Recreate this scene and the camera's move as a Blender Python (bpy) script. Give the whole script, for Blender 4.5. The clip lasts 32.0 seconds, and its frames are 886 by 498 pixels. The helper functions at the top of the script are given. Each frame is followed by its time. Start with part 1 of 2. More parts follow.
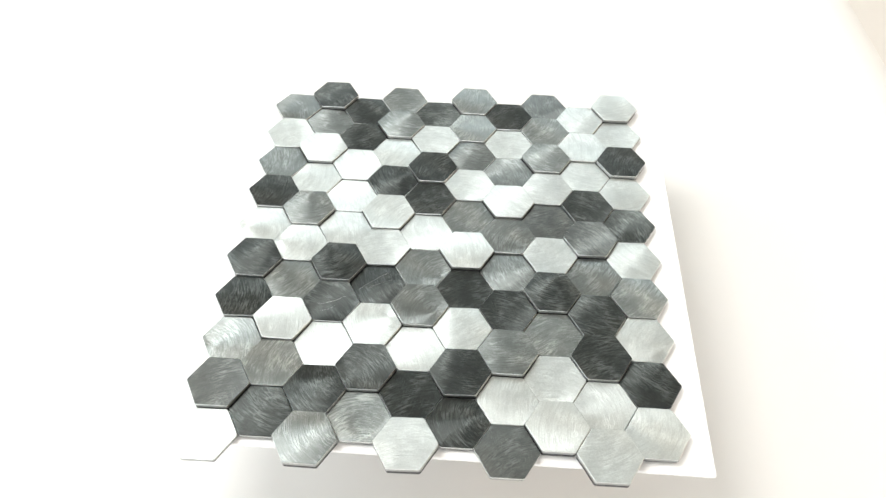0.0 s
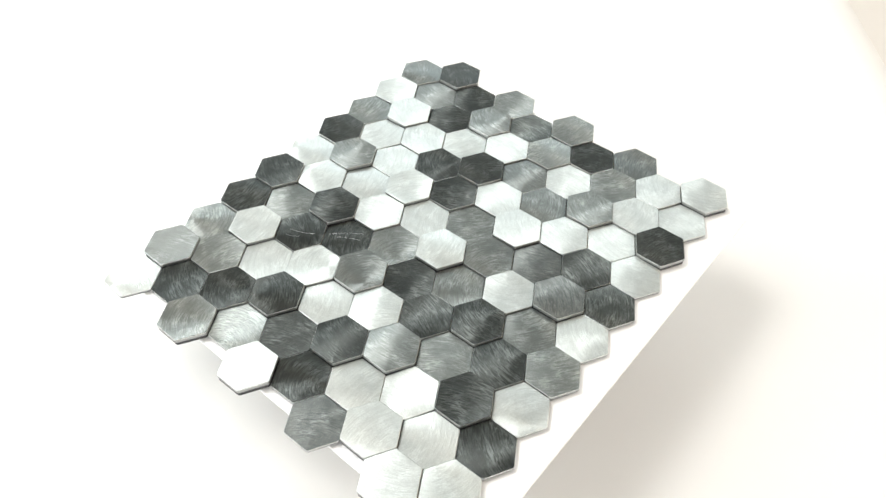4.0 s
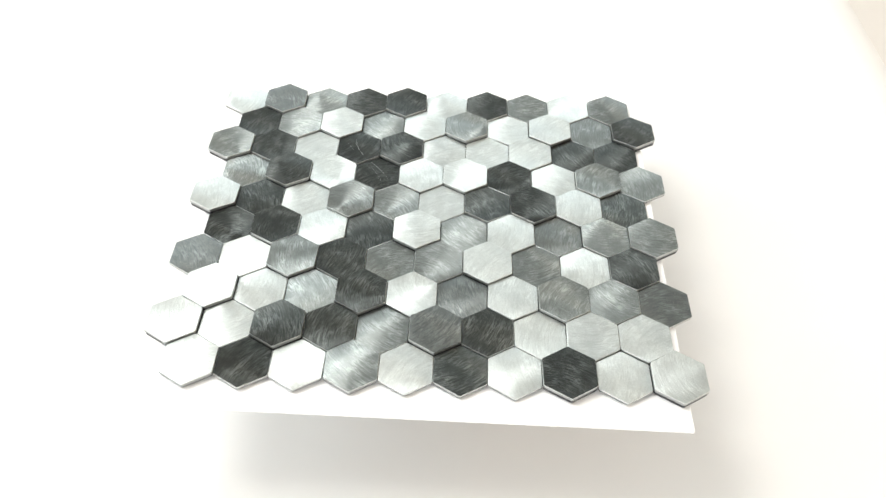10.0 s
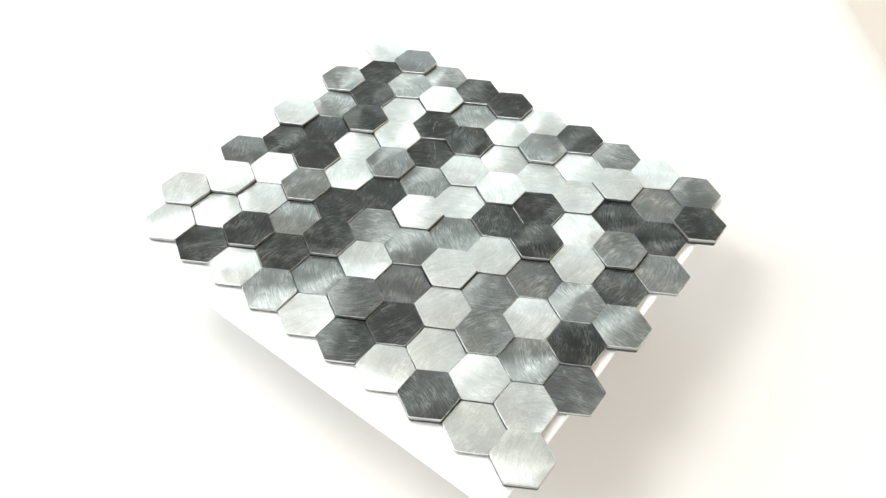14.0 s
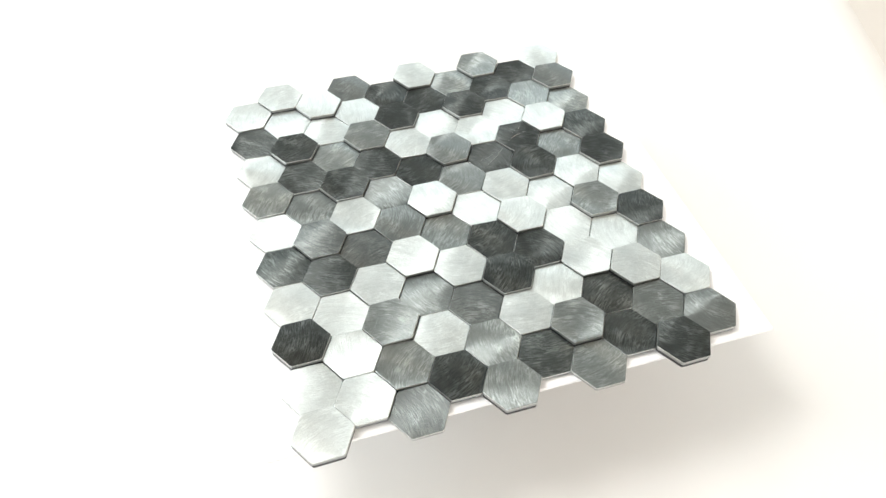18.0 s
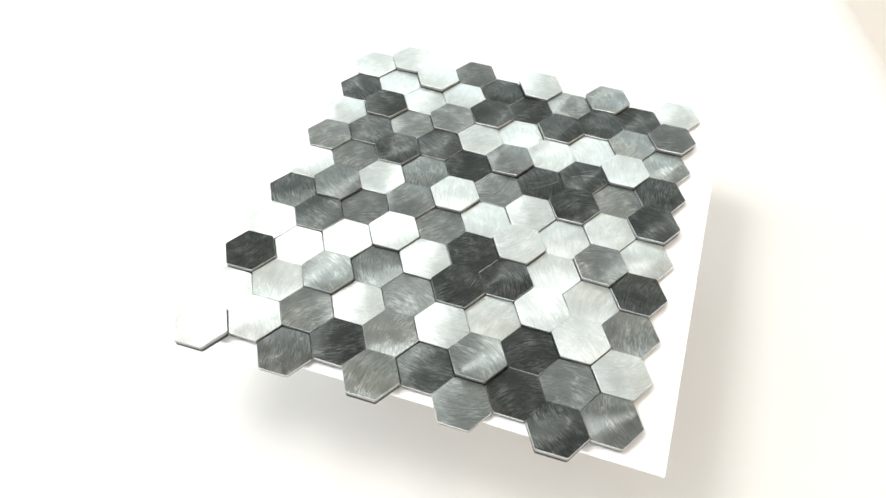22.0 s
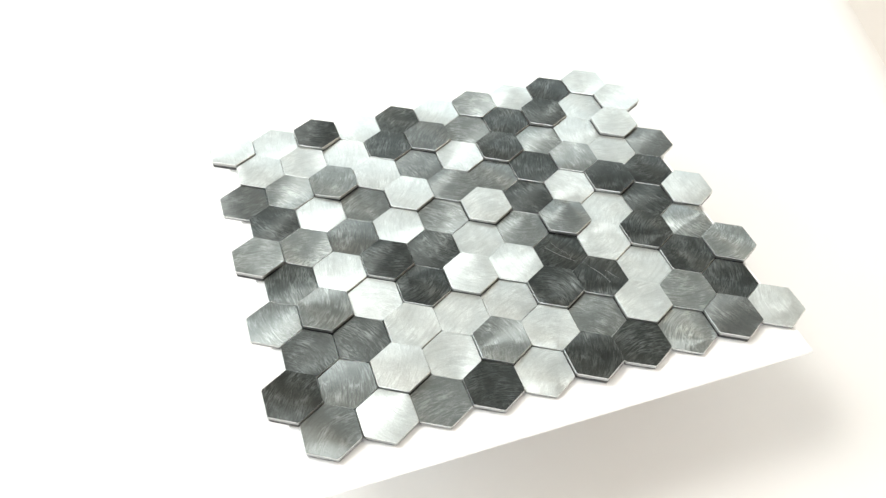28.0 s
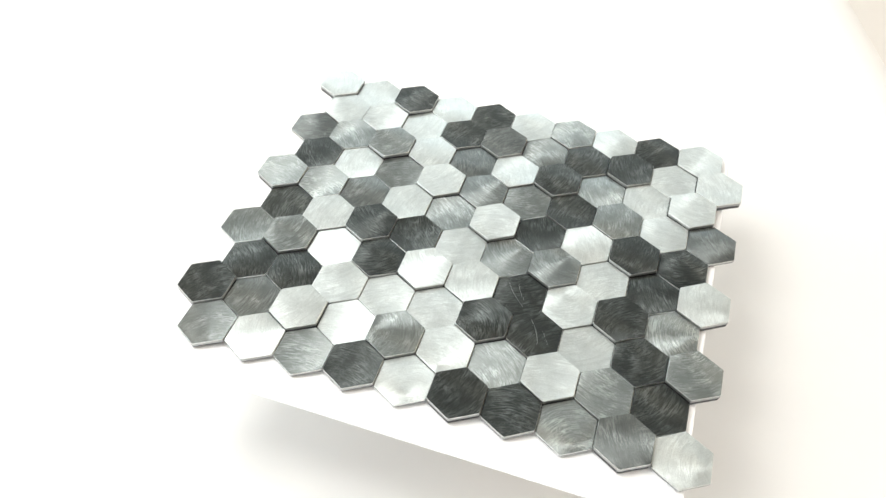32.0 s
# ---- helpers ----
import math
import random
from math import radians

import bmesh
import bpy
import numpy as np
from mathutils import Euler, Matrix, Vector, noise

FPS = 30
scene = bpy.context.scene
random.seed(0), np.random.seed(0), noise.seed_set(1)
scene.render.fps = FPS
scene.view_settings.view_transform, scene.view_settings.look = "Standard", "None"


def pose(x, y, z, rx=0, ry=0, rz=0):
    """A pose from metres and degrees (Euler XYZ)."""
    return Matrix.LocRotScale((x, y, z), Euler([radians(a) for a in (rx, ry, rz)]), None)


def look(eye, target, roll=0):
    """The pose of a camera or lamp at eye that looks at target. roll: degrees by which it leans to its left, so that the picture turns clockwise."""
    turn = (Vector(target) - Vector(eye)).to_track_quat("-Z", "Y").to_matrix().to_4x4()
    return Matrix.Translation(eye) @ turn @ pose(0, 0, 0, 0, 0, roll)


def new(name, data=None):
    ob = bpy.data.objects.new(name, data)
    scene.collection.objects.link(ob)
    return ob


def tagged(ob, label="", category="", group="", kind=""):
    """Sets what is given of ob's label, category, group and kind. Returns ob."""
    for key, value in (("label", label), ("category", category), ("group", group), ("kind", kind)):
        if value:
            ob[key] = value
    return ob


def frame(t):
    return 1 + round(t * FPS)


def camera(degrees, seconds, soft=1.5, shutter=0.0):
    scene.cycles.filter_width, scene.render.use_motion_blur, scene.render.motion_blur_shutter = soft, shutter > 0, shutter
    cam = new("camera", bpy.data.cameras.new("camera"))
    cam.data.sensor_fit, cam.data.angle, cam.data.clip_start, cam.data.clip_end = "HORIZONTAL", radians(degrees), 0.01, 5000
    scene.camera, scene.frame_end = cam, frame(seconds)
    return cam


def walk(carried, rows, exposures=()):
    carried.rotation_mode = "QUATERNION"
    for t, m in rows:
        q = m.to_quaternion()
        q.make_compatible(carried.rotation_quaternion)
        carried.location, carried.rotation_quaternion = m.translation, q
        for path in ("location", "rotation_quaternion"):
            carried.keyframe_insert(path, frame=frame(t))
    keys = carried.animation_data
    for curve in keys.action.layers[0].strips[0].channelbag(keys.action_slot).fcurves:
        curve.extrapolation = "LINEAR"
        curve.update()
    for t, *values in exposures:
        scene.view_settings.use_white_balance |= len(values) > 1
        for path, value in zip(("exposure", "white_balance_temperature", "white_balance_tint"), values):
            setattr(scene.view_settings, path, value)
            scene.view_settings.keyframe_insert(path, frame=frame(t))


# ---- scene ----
cam = camera(58.36, 32.0, soft=1.5)
TURN = [
    (0, -1.05), (6, -54.56), (9, -81.04), (13, -116.08), (19, -169.18), (23, -204.97), (28, -248.98), (32, -285.79),
]
EYE = pose(0, -0.3379, 0.3530, 42.10, 0, 1.208) @ pose(0, 0, 0, 0, 0, 1.426)
walk(cam, [(0, EYE), (32, EYE)])

# ---- world and light ----
THICK = 0.002      # of the board
H = 0.070          # board's top above the table
world = bpy.data.worlds.new("room_air")
scene.world = world
world.use_nodes = True
world.node_tree.nodes["Background"].inputs[0].default_value = (0.9, 0.95, 1.0, 1)
world.node_tree.nodes["Background"].inputs[1].default_value = 0.3


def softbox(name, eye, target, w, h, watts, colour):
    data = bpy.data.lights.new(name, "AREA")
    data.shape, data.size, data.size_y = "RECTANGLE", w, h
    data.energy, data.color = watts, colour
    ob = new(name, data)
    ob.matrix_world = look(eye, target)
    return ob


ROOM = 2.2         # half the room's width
# openings added for unseen fill lamps: middle along wall, middle height, width, height
WEST_FILL, NORTH_FILL, SOUTH_FILL, EAST_FILL = (0.2, 1.25, 1.4, 1.1), (0.1, 1.35, 2.8, 1.1), (-0.5, 0.75, 1.6, 1.2), (0.1, 0.9, 1.0, 0.9)


def fill_lamp(name, opening, side, watts, colour):
    """An added area lamp, unseen, in an opening made for it in the wall."""
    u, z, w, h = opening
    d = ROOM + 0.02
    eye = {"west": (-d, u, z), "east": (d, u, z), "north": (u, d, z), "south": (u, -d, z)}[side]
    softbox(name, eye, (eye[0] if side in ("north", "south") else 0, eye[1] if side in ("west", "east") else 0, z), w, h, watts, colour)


# no lamp is in view; overhead key set from the shadow's fall
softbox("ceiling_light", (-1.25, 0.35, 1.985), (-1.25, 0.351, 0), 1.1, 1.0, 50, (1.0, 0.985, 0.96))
# added fills: left side, tile reflections, front shadow, warm right; no windows known
fill_lamp("west_side_fill", WEST_FILL, "west", 30, (0.82, 0.95, 1.0))
fill_lamp("north_reflection_fill", NORTH_FILL, "north", 31, (0.87, 0.97, 1.0))
fill_lamp("south_shadow_fill", SOUTH_FILL, "south", 24, (0.96, 0.98, 1.0))
fill_lamp("east_warm_fill", EAST_FILL, "east", 21, (1.0, 0.80, 0.60))
scene.view_settings.exposure = -0.27


# ---- materials ----
def material(name):
    m = bpy.data.materials.new(name)
    m.use_nodes = True
    nt = m.node_tree
    return m, nt, nt.nodes["Principled BSDF"]


def node(nt, kind, **inputs):
    n = nt.nodes.new(kind)
    for k, v in inputs.items():
        key = int(k[1:]) if k[0] == "i" and k[1:].isdigit() else k
        if isinstance(v, bpy.types.NodeSocket):
            nt.links.new(v, n.inputs[key])
        else:
            n.inputs[key].default_value = v
    return n


def calc(nt, op, a, b=0.0, c=0.0):
    n = nt.nodes.new("ShaderNodeMath")
    n.operation = op
    for k, v in enumerate((a, b, c)):
        if isinstance(v, bpy.types.NodeSocket):
            nt.links.new(v, n.inputs[k])
        else:
            n.inputs[k].default_value = v
    return n.outputs[0]


def vcalc(nt, op, a, b=(0, 0, 0)):
    n = nt.nodes.new("ShaderNodeVectorMath")
    n.operation = op
    for k, v in enumerate((a, b)):
        if isinstance(v, bpy.types.NodeSocket):
            nt.links.new(v, n.inputs[k])
        else:
            n.inputs[k].default_value = v
    return n.outputs[1] if op in ("LENGTH", "DISTANCE", "DOT_PRODUCT") else n.outputs[0]


def blend(nt, fac, a, b):
    n = nt.nodes.new("ShaderNodeMix")
    n.data_type = "RGBA"
    for k, v in ((0, fac), (6, a), (7, b)):
        if isinstance(v, bpy.types.NodeSocket):
            nt.links.new(v, n.inputs[k])
        else:
            n.inputs[k].default_value = v
    return n.outputs[2]


def brushed(name, base, rough, line, spread, aniso, relief, furrow):
    """Aluminium brushed in arcs. Two sweeps of strokes share each tile; their middles and the tone differ from tile to tile."""
    m, nt, b = material(name)
    co = node(nt, "ShaderNodeTexCoord").outputs["Object"]
    info = node(nt, "ShaderNodeObjectInfo")
    rnd = info.outputs["Random"]
    flat = vcalc(nt, "MULTIPLY", co, (1, 1, 0))
    seed = calc(nt, "MULTIPLY", rnd, 91.0)
    own = vcalc(nt, "ADD", co, node(nt, "ShaderNodeCombineXYZ", X=seed, Y=calc(nt, "MULTIPLY", rnd, 53.0), Z=seed).outputs[0])
    wob = node(nt, "ShaderNodeTexNoise", Vector=own, Scale=70.0, Detail=1.0).outputs[0]

    def pick(k):
        return calc(nt, "FRACT", calc(nt, "MULTIPLY", rnd, k))

    def ramp(v, lo, hi, to0=0.0, to1=1.0):
        return node(nt, "ShaderNodeMapRange", **{"Value": v, "From Min": lo, "From Max": hi, "To Min": to0, "To Max": to1}).outputs[0]

    def sweep(k, least, most, shift):
        """The way across one sweep's strokes, its coarse grooves and its fine hairlines."""
        phi = calc(nt, "MULTIPLY", pick(k), 2 * math.pi)
        far = calc(nt, "MULTIPLY_ADD", pick(k * 1.7), most - least, least)
        mid = node(nt, "ShaderNodeCombineXYZ", X=calc(nt, "MULTIPLY", calc(nt, "COSINE", phi), far),
                   Y=calc(nt, "MULTIPLY", calc(nt, "SINE", phi), far)).outputs[0]
        d = vcalc(nt, "SUBTRACT", flat, mid)
        xy = node(nt, "ShaderNodeSeparateXYZ", Vector=d)
        r = calc(nt, "MULTIPLY_ADD", wob, 0.0006, vcalc(nt, "LENGTH", d))
        ang = calc(nt, "MULTIPLY", calc(nt, "ARCTAN2", xy.outputs[1], xy.outputs[0]), far)

        def lines(per_metre, along, detail, z):
            v = node(nt, "ShaderNodeCombineXYZ", X=calc(nt, "MULTIPLY", r, per_metre), Y=calc(nt, "MULTIPLY", ang, along),
                     Z=calc(nt, "ADD", seed, z)).outputs[0]
            return node(nt, "ShaderNodeTexNoise", Vector=v, Scale=1.0, Detail=detail, Roughness=0.55).outputs[0]
        return vcalc(nt, "SUBTRACT", flat, vcalc(nt, "MULTIPLY", mid, (0.55, 0.55, 0))), lines(680.0, 85.0, 1.0, shift), lines(2100.0, 220.0, 1.0, shift + 7.0)

    d1, groove, hair = sweep(37.7, 0.016, 0.060, 0.0)
    hair2 = sweep(59.3, 0.025, 0.090, 31.0)[2]
    # pressure of the brush: some patches are scored, some nearly smooth
    press = ramp(node(nt, "ShaderNodeTexNoise", Vector=own, Scale=95.0, Detail=2.0).outputs[0], 0.36, 0.62, 0.15, 1.0)
    again = ramp(node(nt, "ShaderNodeTexNoise", Vector=own, Scale=60.0, Detail=1.0).outputs[0], 0.48, 0.62)
    cut = calc(nt, "MULTIPLY", ramp(hair, 0.50, 0.62), press)
    cut = calc(nt, "MAXIMUM", cut, calc(nt, "MULTIPLY", ramp(hair2, 0.52, 0.66), calc(nt, "MULTIPLY", again, 0.7)))
    grain = node(nt, "ShaderNodeTexNoise", Vector=own, Scale=1500.0, Detail=2.0).outputs[0]
    cut = calc(nt, "MULTIPLY", cut, ramp(grain, 0.36, 0.56, 0.35, 1.0))
    cloud = node(nt, "ShaderNodeTexNoise", Vector=own, Scale=120.0, Detail=3.0).outputs[0]
    # thin ridges between the furrows, broken here and there
    score = ramp(calc(nt, "ABSOLUTE", calc(nt, "SUBTRACT", groove, 0.5)), 0.015, 0.075, 1.0, 0.0)
    score = calc(nt, "MULTIPLY", calc(nt, "MULTIPLY", score, press), ramp(cloud, 0.38, 0.56, 0.2, 1.0))
    tone = calc(nt, "MULTIPLY_ADD", pick(13.3), spread, 1 - spread / 2)
    tone = calc(nt, "MULTIPLY", tone, calc(nt, "MULTIPLY_ADD", cloud, 0.32, 0.84))
    tone = calc(nt, "MULTIPLY", tone, calc(nt, "MULTIPLY_ADD", grain, 0.4, 0.8))
    # furrows darker, ridges and hairlines lighter: bare metal plus glint painted in
    tone = calc(nt, "MULTIPLY", tone, ramp(groove, 0.34, 0.62, 1 - furrow, 1 + furrow * 0.7))
    tone = calc(nt, "MULTIPLY", tone, calc(nt, "MULTIPLY_ADD", calc(nt, "MAXIMUM", calc(nt, "MULTIPLY", cut, 0.7), score), line, 1.0))
    toned = vcalc(nt, "MULTIPLY", base, node(nt, "ShaderNodeCombineXYZ", X=tone, Y=tone, Z=tone).outputs[0])
    toned = vcalc(nt, "MINIMUM", vcalc(nt, "MULTIPLY", toned, info.outputs["Color"]), (0.9, 0.9, 0.9))
    nt.links.new(toned, b.inputs["Base Color"])
    b.inputs["Metallic"].default_value = 1.0
    nt.links.new(calc(nt, "MULTIPLY_ADD", cut, 0.08, calc(nt, "MULTIPLY_ADD", cloud, 0.12, rough - 0.06)), b.inputs["Roughness"])
    b.inputs["Anisotropic"].default_value = aniso
    # light spreads across the strokes
    tan = node(nt, "ShaderNodeVectorTransform", Vector=d1)
    tan.vector_type, tan.convert_from, tan.convert_to = "VECTOR", "OBJECT", "WORLD"
    nt.links.new(vcalc(nt, "NORMALIZE", tan.outputs[0]), b.inputs["Tangent"])
    height = calc(nt, "MULTIPLY_ADD", score, 0.35, calc(nt, "MULTIPLY_ADD", groove, 0.22, calc(nt, "MULTIPLY_ADD", grain, 0.16, calc(nt, "MULTIPLY", cut, 0.25))))
    bump = node(nt, "ShaderNodeBump", Strength=relief, Distance=0.0003, Height=height)
    nt.links.new(bump.outputs[0], b.inputs["Normal"])
    return m


def plain(name, colour, rough, scale=60.0, vary=0.06, relief=0.05, metal=0.0, size=0.001):
    m, nt, b = material(name)
    co = node(nt, "ShaderNodeTexCoord").outputs["Object"]
    n1 = node(nt, "ShaderNodeTexNoise", Vector=co, Scale=scale, Detail=4.0).outputs[0]
    n2 = node(nt, "ShaderNodeTexNoise", Vector=co, Scale=scale * 14, Detail=2.0).outputs[0]
    f = calc(nt, "MULTIPLY_ADD", calc(nt, "ADD", n1, calc(nt, "MULTIPLY", n2, 0.4)), vary, 1 - vary * 0.7)
    nt.links.new(vcalc(nt, "MULTIPLY", colour, node(nt, "ShaderNodeCombineXYZ", X=f, Y=f, Z=f).outputs[0]), b.inputs["Base Color"])
    nt.links.new(calc(nt, "MULTIPLY_ADD", n1, 0.1, rough - 0.05), b.inputs["Roughness"])
    b.inputs["Metallic"].default_value = metal
    nt.links.new(node(nt, "ShaderNodeBump", Strength=relief, Distance=size, Height=n2).outputs[0], b.inputs["Normal"])
    return m


DARK = brushed("dark_anodised_aluminium", (0.052, 0.0565, 0.054), 0.41, 2.0, 0.22, 0.95, 0.9, 0.05)
GREY = brushed("grey_anodised_aluminium", (0.190, 0.204, 0.197), 0.42, 1.0, 0.22, 0.93, 0.9, 0.05)
SILVER = brushed("silver_aluminium", (0.515, 0.542, 0.528), 0.46, 0.26, 0.12, 0.66, 0.7, 0.04)
# bevel's highlight painted in: one bare aluminium, bright rim above a darker side
EDGE = plain("worn_metal_painted_bright", (0.78, 0.79, 0.785), 0.34, 300, 0.2, 0.1, 1.0, 0.0002)
SIDE = plain("cut_aluminium_side_darkened", (0.40, 0.41, 0.405), 0.40, 300, 0.25, 0.1, 1.0, 0.0002)
LOW_BAND = plain("dark_lower_band", (0.035, 0.035, 0.037), 0.6, 300, 0.2, 0.1)
DARK_FILM = plain("added_gap_film", (0.10, 0.10, 0.105), 0.6, 200, 0.2, 0.1)
FOAM = plain("white_foam_board", (0.92, 0.92, 0.92), 0.6, 30, 0.04, 0.15)
TABLE = plain("beige_laminate", (0.55, 0.47, 0.41), 0.5, 6, 0.06, 0.03)
# unseen ceiling, greyed to dim its reflection in the near tiles
CEILING = plain("matt_ceiling_paint", (0.62, 0.615, 0.60), 0.9, 3, 0.05, 0.1, 0.0, 0.002)
PAPER = plain("white_backdrop_paper", (0.74, 0.73, 0.715), 0.7, 8, 0.02, 0.03)
PLASTIC = plain("white_plastic", (0.78, 0.78, 0.77), 0.4, 40, 0.03, 0.02)
# unseen walls, tinted cream so their bounce warms the shadows
WALL = plain("cream_wall_paint", (0.86, 0.825, 0.785), 0.85, 3, 0.05, 0.1, 0.0, 0.002)


# ---- building helpers ----
def mesh_of(name, bm, *mats, smooth=False):
    me = bpy.data.meshes.new(name)
    bm.normal_update()
    bm.to_mesh(me)
    bm.free()
    for mt in mats:
        me.materials.append(mt)
    if smooth:
        for p in me.polygons:
            p.use_smooth = True
    return me


def part(name, bm, mat, parent, label="", smooth=False):
    ob = new(name, mesh_of(name, bm, mat, smooth=smooth))
    ob.parent = parent
    return tagged(ob, label) if label else ob


def box(x0, x1, y0, y1, z0, z1, bevel=0.0, seg=2):
    bm = bmesh.new()
    bmesh.ops.create_cube(bm, size=1)
    for v in bm.verts:
        v.co = (x0 if v.co.x < 0 else x1, y0 if v.co.y < 0 else y1, z0 if v.co.z < 0 else z1)
    if bevel:
        bmesh.ops.bevel(bm, geom=bm.edges[:], offset=bevel, segments=seg, affect="EDGES", profile=0.5)
    return bm


def rings(bm, loops, cap_low=True, cap_top=True):
    """Faces between loops of equal count, bottom to top."""
    vs = [[bm.verts.new(p) for p in loop] for loop in loops]
    n = len(vs[0])
    made = []
    for k in range(len(vs) - 1):
        made.append([bm.faces.new((vs[k][i], vs[k][(i + 1) % n], vs[k + 1][(i + 1) % n], vs[k + 1][i])) for i in range(n)])
    if cap_low:
        bm.faces.new(vs[0][::-1])
    if cap_top:
        bm.faces.new(vs[-1])
    return vs, made


def lathe(profile, n=64):
    bm = bmesh.new()
    rings(bm, [[(r * math.cos(2 * math.pi * i / n), r * math.sin(2 * math.pi * i / n), z) for i in range(n)] for r, z in profile])
    return bm


# ---- room, out of view, closed for bounce and reflections ----
FLOOR = -0.80


def wall_with_lamp_hole(side, opening):
    """An unseen wall 0.1 m thick with one opening cut for its fill lamp."""
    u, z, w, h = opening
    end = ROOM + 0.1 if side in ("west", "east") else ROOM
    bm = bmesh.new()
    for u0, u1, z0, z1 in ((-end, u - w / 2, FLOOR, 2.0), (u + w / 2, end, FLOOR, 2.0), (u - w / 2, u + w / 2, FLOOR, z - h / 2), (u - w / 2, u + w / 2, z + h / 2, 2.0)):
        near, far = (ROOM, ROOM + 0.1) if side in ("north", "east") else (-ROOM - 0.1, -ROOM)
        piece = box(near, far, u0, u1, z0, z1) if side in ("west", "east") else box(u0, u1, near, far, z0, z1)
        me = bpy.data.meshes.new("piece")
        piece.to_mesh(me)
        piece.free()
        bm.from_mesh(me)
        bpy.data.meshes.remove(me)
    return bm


for side, opening in (("north", NORTH_FILL), ("south", SOUTH_FILL), ("west", WEST_FILL), ("east", EAST_FILL)):
    ob = new("wall_" + side, mesh_of("wall_" + side, wall_with_lamp_hole(side, opening), WALL))
    tagged(ob, "plain cream painted wall, unseen, with an opening added for a fill lamp", "wall", kind="structure")
tagged(new("floor", mesh_of("floor", box(-ROOM, ROOM, -ROOM, ROOM, FLOOR - 0.1, FLOOR), WALL)), "pale floor under the white table", "floor", kind="structure")
tagged(new("ceiling", mesh_of("ceiling", box(-ROOM - 0.1, ROOM + 0.1, -ROOM - 0.1, ROOM + 0.1, 2.0, 2.1), CEILING)), "plain matt off-white ceiling, unseen", "ceiling", kind="structure")

# ---- table ----
# the bend's falling shade stands in for the soft beige corner
EAST_END = 0.362                 # where the paper begins an invented bend down over the table's rounded edge
BEND = 0.065
table = tagged(new("table"), "pale beige laminate table under a white paper sheet", "table")
table.location = (0, 0, FLOOR)
TOP = -H - FLOOR - 0.0012


def rounded_slab(x0, x1, r, y0, y1, thick, z, n=20):
    """A slab that bends down in a quarter circle at its east end."""
    bm = bmesh.new()
    outer = [(x0, z)] + [(x1 + r * math.sin(a), z - r + r * math.cos(a)) for a in (math.pi / 2 * k / n for k in range(n + 1))]
    inner = [(x0, z - thick)] + [(x1 + (r - thick) * math.sin(a), z - r + (r - thick) * math.cos(a)) for a in (math.pi / 2 * k / n for k in range(n + 1))]
    loops = [[(x, y, h) for x, h in outer + inner[::-1]] for y in (y1, y0)]
    rings(bm, loops, True, True)
    bmesh.ops.recalc_face_normals(bm, faces=bm.faces[:])
    bm.normal_update()
    for f in bm.faces:
        f.smooth = 0.02 < abs(f.normal.x) < 0.9995
    return bm


part("tabletop", rounded_slab(-1.1, EAST_END, BEND - 0.0012, -0.8, 1.3, 0.03, TOP), TABLE, table)
for x in (-1.02, 0.33):
    for y in (-0.72, 1.22):
        part("leg", box(x - 0.03, x + 0.03, y - 0.03, y + 0.03, 0, TOP - 0.03, 0.003), PLASTIC, table)

paper = tagged(new("backdrop_paper"), "large sheet of smooth white backdrop paper, its bent end added to shade the corner", "paper sheet")
paper.location = (0, 0, -H - 0.0012)
part("sheet", rounded_slab(-1.0, EAST_END, BEND, -0.75, 1.25, 0.0011, 0.0012), PAPER, paper)

# ---- turntable, board, mosaic ----
OX, OY = -0.00454, -0.01601      # sheet's middle from the axis of turning
turntable = tagged(new("turntable"), "low round white turntable under the foam board", "turntable")
turntable.location = (0, 0, -H)
part("base", lathe([(0.052, 0), (0.055, 0.002), (0.055, 0.014), (0.052, 0.018), (0.03, 0.018)]), PLASTIC, turntable)
platter = part("platter", lathe([(0.026, 0.018), (0.026, H - 0.018), (0.068, H - 0.016), (0.072, H - 0.013), (0.072, H - 0.006), (0.069, H - THICK)]), PLASTIC, turntable)

board = tagged(new("foam_board"), "square white foam board turning under the mosaic sheet", "board")
CORNERS = [(0.1377, -0.1405), (0.1402, 0.1397), (-0.1411, 0.1405), (-0.1430, -0.1385)]     # cut by hand, not quite square


def ragged_board():
    rng = random.Random(5)
    n = 260
    pts = []
    for k in range(4):
        (x0, y0), (x1, y1) = CORNERS[k], CORNERS[(k + 1) % 4]
        for i in range(n):
            u = 0.0025 + 0.995 * i / (n - 1)
            e = rng.uniform(-0.00012, 0.00012)
            x, y = x0 + (x1 - x0) * u, y0 + (y1 - y0) * u
            pts.append((OX + x + (e if k % 2 == 0 else 0), OY + y + (e if k % 2 else 0)))
    bm = bmesh.new()

    def loop(s, z):
        return [(OX + (x - OX) * s, OY + (y - OY) * s, z) for x, y in pts]
    rings(bm, [loop(0.997, -THICK), loop(1.0, -THICK + 0.0006), loop(1.0, -0.0007), loop(0.997, 0)])
    return bm


part("panel", ragged_board(), FOAM, board)

F = 0.0285                       # from tile to tile
# tone of each tile: d, e dark; f, g, h grey from deep to pale; l silver
TONES = ["gddgegdfll", "lgdglhlgll", "gllldfggld", "dllddllldl", "lglllggffe",
         "dldlglglgl", "dgddgddddh", "hlllllghdl", "fhddddllld", "ldghldflll"]
SHADE = {"d": 1.0, "e": 1.4, "f": 0.75, "g": 1.0, "h": 1.3, "l": 1.0}
STEPS = ["1200021012", "1002110110", "0210200202", "1001112110", "0202001020",
         "2121020100", "1010201211", "0201012020", "2112020000", "0020200221"]
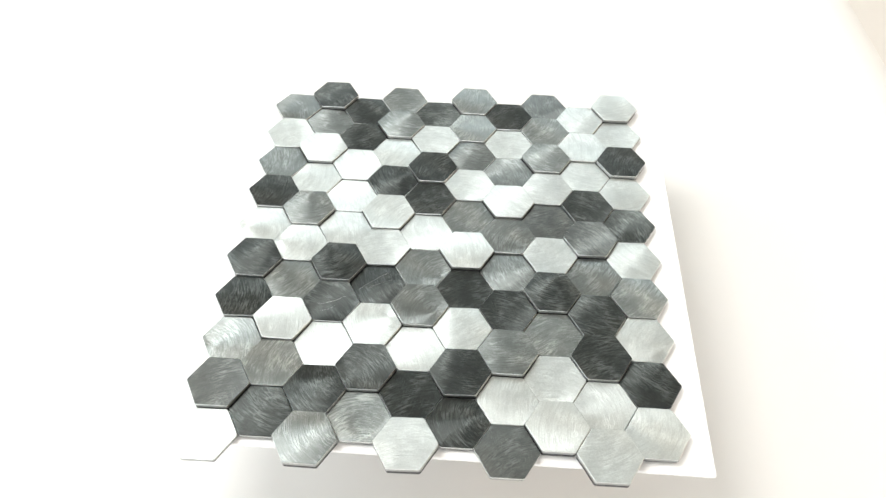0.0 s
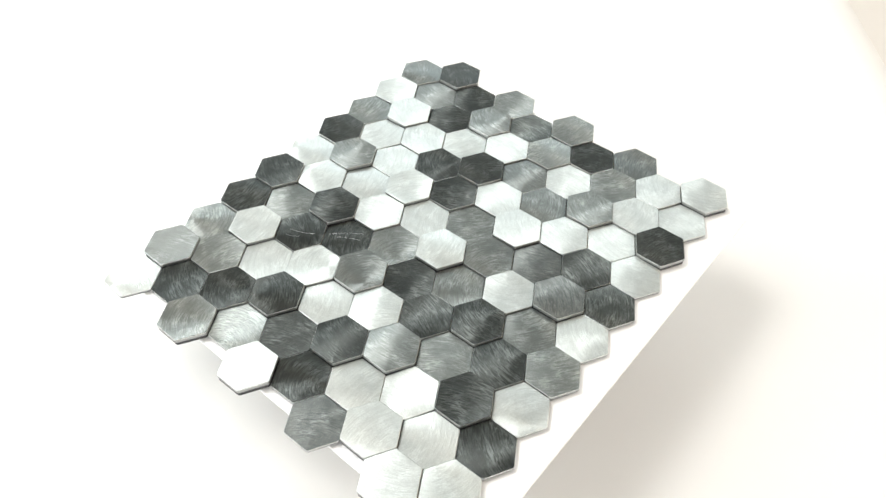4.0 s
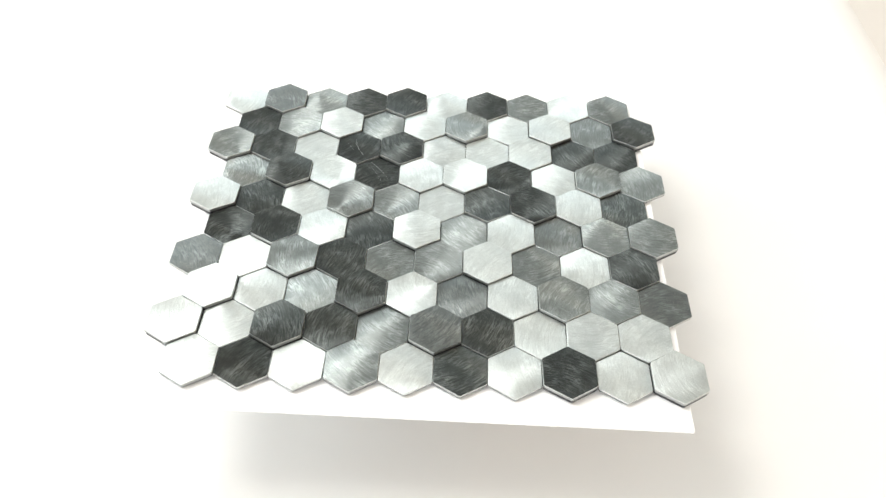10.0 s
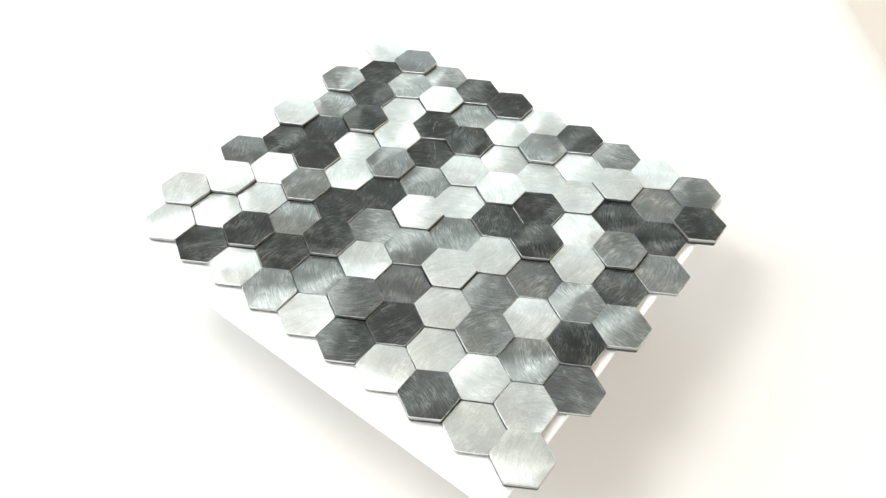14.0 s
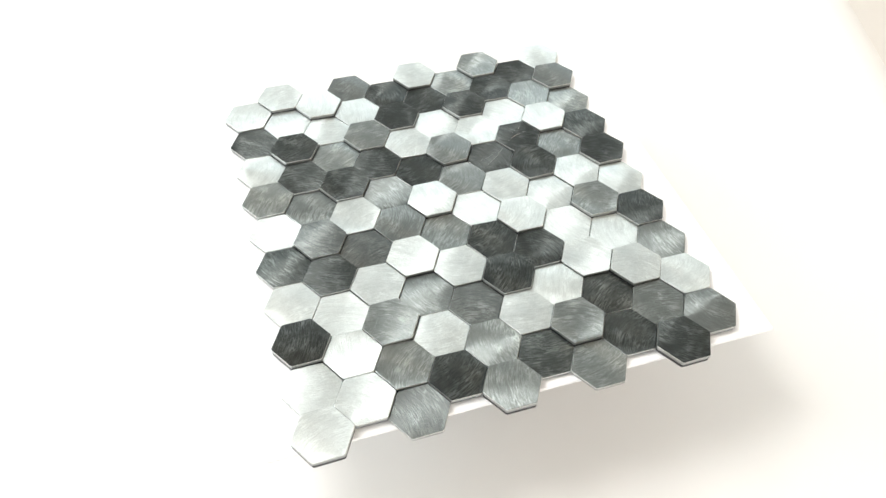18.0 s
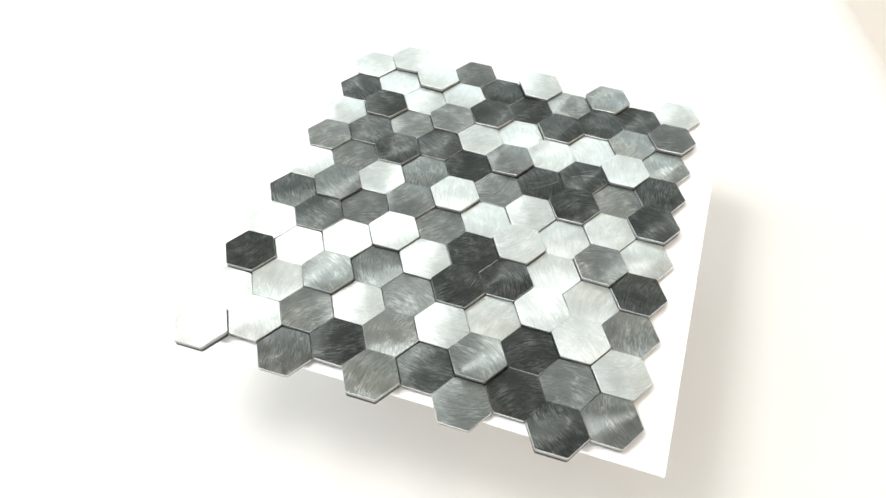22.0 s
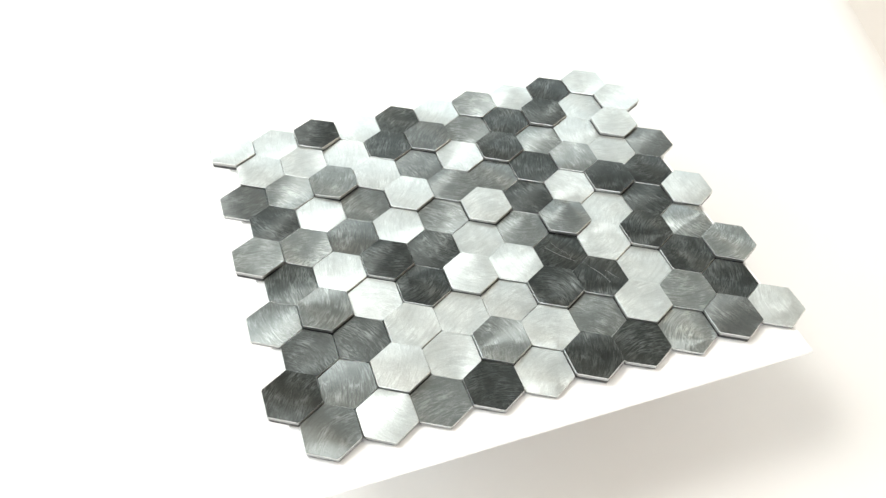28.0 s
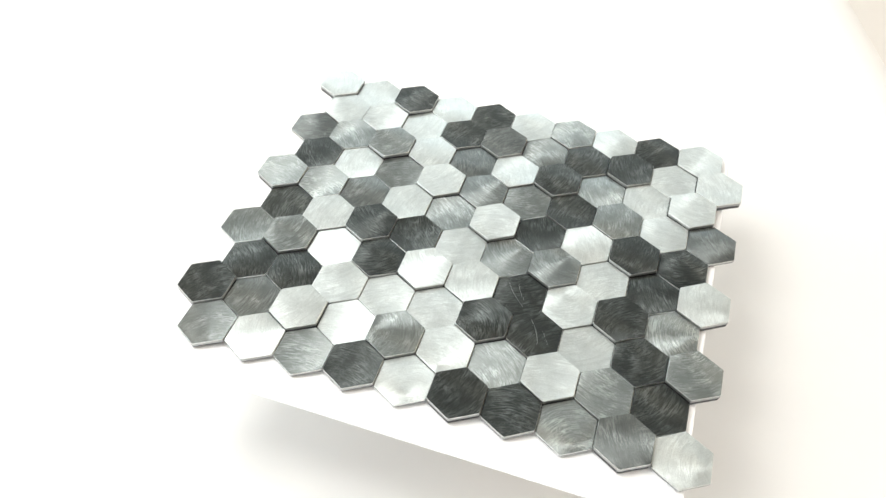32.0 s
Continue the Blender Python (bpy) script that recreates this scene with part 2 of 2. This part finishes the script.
sheet = tagged(new("mosaic_sheet"), "hexagon mosaic sheet of brushed silver, grey and dark aluminium tiles", "mosaic tile")


def hexagon(flat, z, corner=0.0006, dome=0.0):
    """A ring of 18 points: a hexagon with small rounded corners, pointed along x."""
    out = []
    rad = flat / 2 / math.cos(math.pi / 6)
    for k in range(6):
        a = k * math.pi / 3
        for da, dr in ((-1, 0.0), (0, corner * 0.35), (1, 0.0)):
            t = a + da * corner / rad * 0.9
            e = flat / 2 / math.cos(((t + math.pi / 6 * 0) % (math.pi / 3)) - math.pi / 6)
            out.append(((e - dr) * math.cos(t), (e - dr) * math.sin(t), z))
    return out


def tile_mesh(top, mat, dish):
    """One tile: dark lower band, darkened cut metal rim, small bevel painted bright, brushed face that bows a little.
    """
    bm = bmesh.new()
    w = F - 0.00022
    core = max(0.0012, top - 0.0022)
    loops = [hexagon(w - 0.0006, 0.0004), hexagon(w - 0.0006, core), hexagon(w, core), hexagon(w, top - 0.00042),
             hexagon(w - 0.00026, top - 0.0001), hexagon(w - 0.00062, top), hexagon(w - 0.0010, top), hexagon(w * 0.8, top + dish * 0.4), hexagon(w * 0.45, top + dish * 0.85)]
    vs, made = rings(bm, loops, True, False)
    mid = bm.verts.new((0, 0, top + dish))
    last = vs[-1]
    for i in range(len(last)):
        bm.faces.new((last[i], last[(i + 1) % len(last)], mid))
    for k, band in enumerate(made):
        for f in band:
            f.material_index = 2 if k < 1 else 3 if k < 3 else 1 if k < 4 else 0
            f.smooth = k >= 4
    me = bpy.data.meshes.new("tile")
    bm.normal_update()
    for f in bm.faces:
        if len(f.verts) == 3:
            f.smooth = True
    bm.to_mesh(me)
    bm.free()
    for mt in (mat, EDGE, LOW_BAND, SIDE):
        me.materials.append(mt)
    return me


# dark sheet added under the tiles so the gaps between them read dark
bm = box(OX - 0.117, OX + 0.117, OY - 0.133, OY + 0.133, 0.0001, 0.0006)
part("added_gap_film", bm, DARK_FILM, sheet, "thin dark film added under the tile gaps")
DISH = (0.0002, 0.0006, -0.0003, 0.0010)      # how far a face bows
kinds, tiles = {}, {}
rng = random.Random(11)
for r in range(10):
    for c in range(10):
        tone, step, var = TONES[r][c], int(STEPS[r][c]), rng.randrange(4)
        family = "d" if tone in "de" else "l" if tone == "l" else "g"
        key = (family, step, var)
        if key not in kinds:
            kinds[key] = tile_mesh((0.0026, 0.0037, 0.0050)[step], {"d": DARK, "l": SILVER}.get(family, GREY), DISH[var])
        ob = new("tile", kinds[key])
        ob.parent = sheet
        k = SHADE[tone]
        ob.color = (k, k, k, 1)
        x = OX + (c - 4.5) * F * 0.8660254
        y = OY + (4.5 - r) * F + (0.25 if c % 2 else -0.25) * F
        tiles[c, r] = (ob, (0.0026, 0.0037, 0.0050)[step], DISH[var])
        ob.matrix_basis = pose(x, y, 0.0004, rng.gauss(0, 0.8), rng.gauss(0, 0.8), 60 * rng.randrange(6) + rng.gauss(0, 0.4))


def scored(tile, points, width, mat, label):
    """A thin raised burr of bare metal along a curve, in the sheet's directions, on one tile."""
    ob, top, dish = tile
    back = ob.matrix_basis.to_3x3().inverted()
    bm = bmesh.new()
    rows = []
    for k, (x, y) in enumerate(points):
        x1, y1 = points[min(k + 1, len(points) - 1)]
        x0, y0 = points[max(k - 1, 0)]
        t = Vector((x1 - x0, y1 - y0, 0)).normalized()
        n = Vector((-t.y, t.x, 0)) * width * (0.5 if 0 < k < len(points) - 1 else 0.15)
        p = Vector((x, y, 0))
        z = Vector((0, 0, top + max(dish, 0)))
        rows.append([bm.verts.new(back @ (p + n) + z), bm.verts.new(back @ p + z + Vector((0, 0, 0.00008))), bm.verts.new(back @ (p - n) + z)])
    for a, b in zip(rows, rows[1:]):
        bm.faces.new((a[0], a[1], b[1], b[0]))
        bm.faces.new((a[1], a[2], b[2], b[1]))
    bmesh.ops.recalc_face_normals(bm, faces=bm.faces[:])
    part("scratch", bm, mat, ob, label)


def arc(x0, y0, x1, y1, bow, n=12):
    out = []
    for i in range(n + 1):
        u = i / n
        w = bow * 4 * u * (1 - u)
        out.append((x0 + (x1 - x0) * u - (y1 - y0) * w, y0 + (y1 - y0) * u + (x1 - x0) * w))
    return out


# two deep scratches that run over neighbouring dark tiles
scored(tiles[3, 6], arc(0.0056, 0.0079, -0.0100, -0.0053, -0.04), 0.00009, EDGE, "thin bright scratch")
scored(tiles[3, 6], arc(0.0078, 0.0028, -0.0050, -0.0042, -0.05), 0.00006, EDGE, "faint hairline scratch")
scored(tiles[2, 6], arc(0.0081, 0.0038, -0.0070, -0.0029, 0.07), 0.00010, EDGE, "thin bright curved scratch")
scored(tiles[2, 6], arc(0.0030, -0.0035, -0.0050, -0.0080, 0.04), 0.00006, EDGE, "faint hairline scratch")


# ---- what moves ----
def motions():
    for thing, z in ((board, 0), (sheet, 0), (platter, 0)):
        walk(thing, [(t, pose(0, 0, z, 0, 0, a)) for t, a in TURN])


motions()
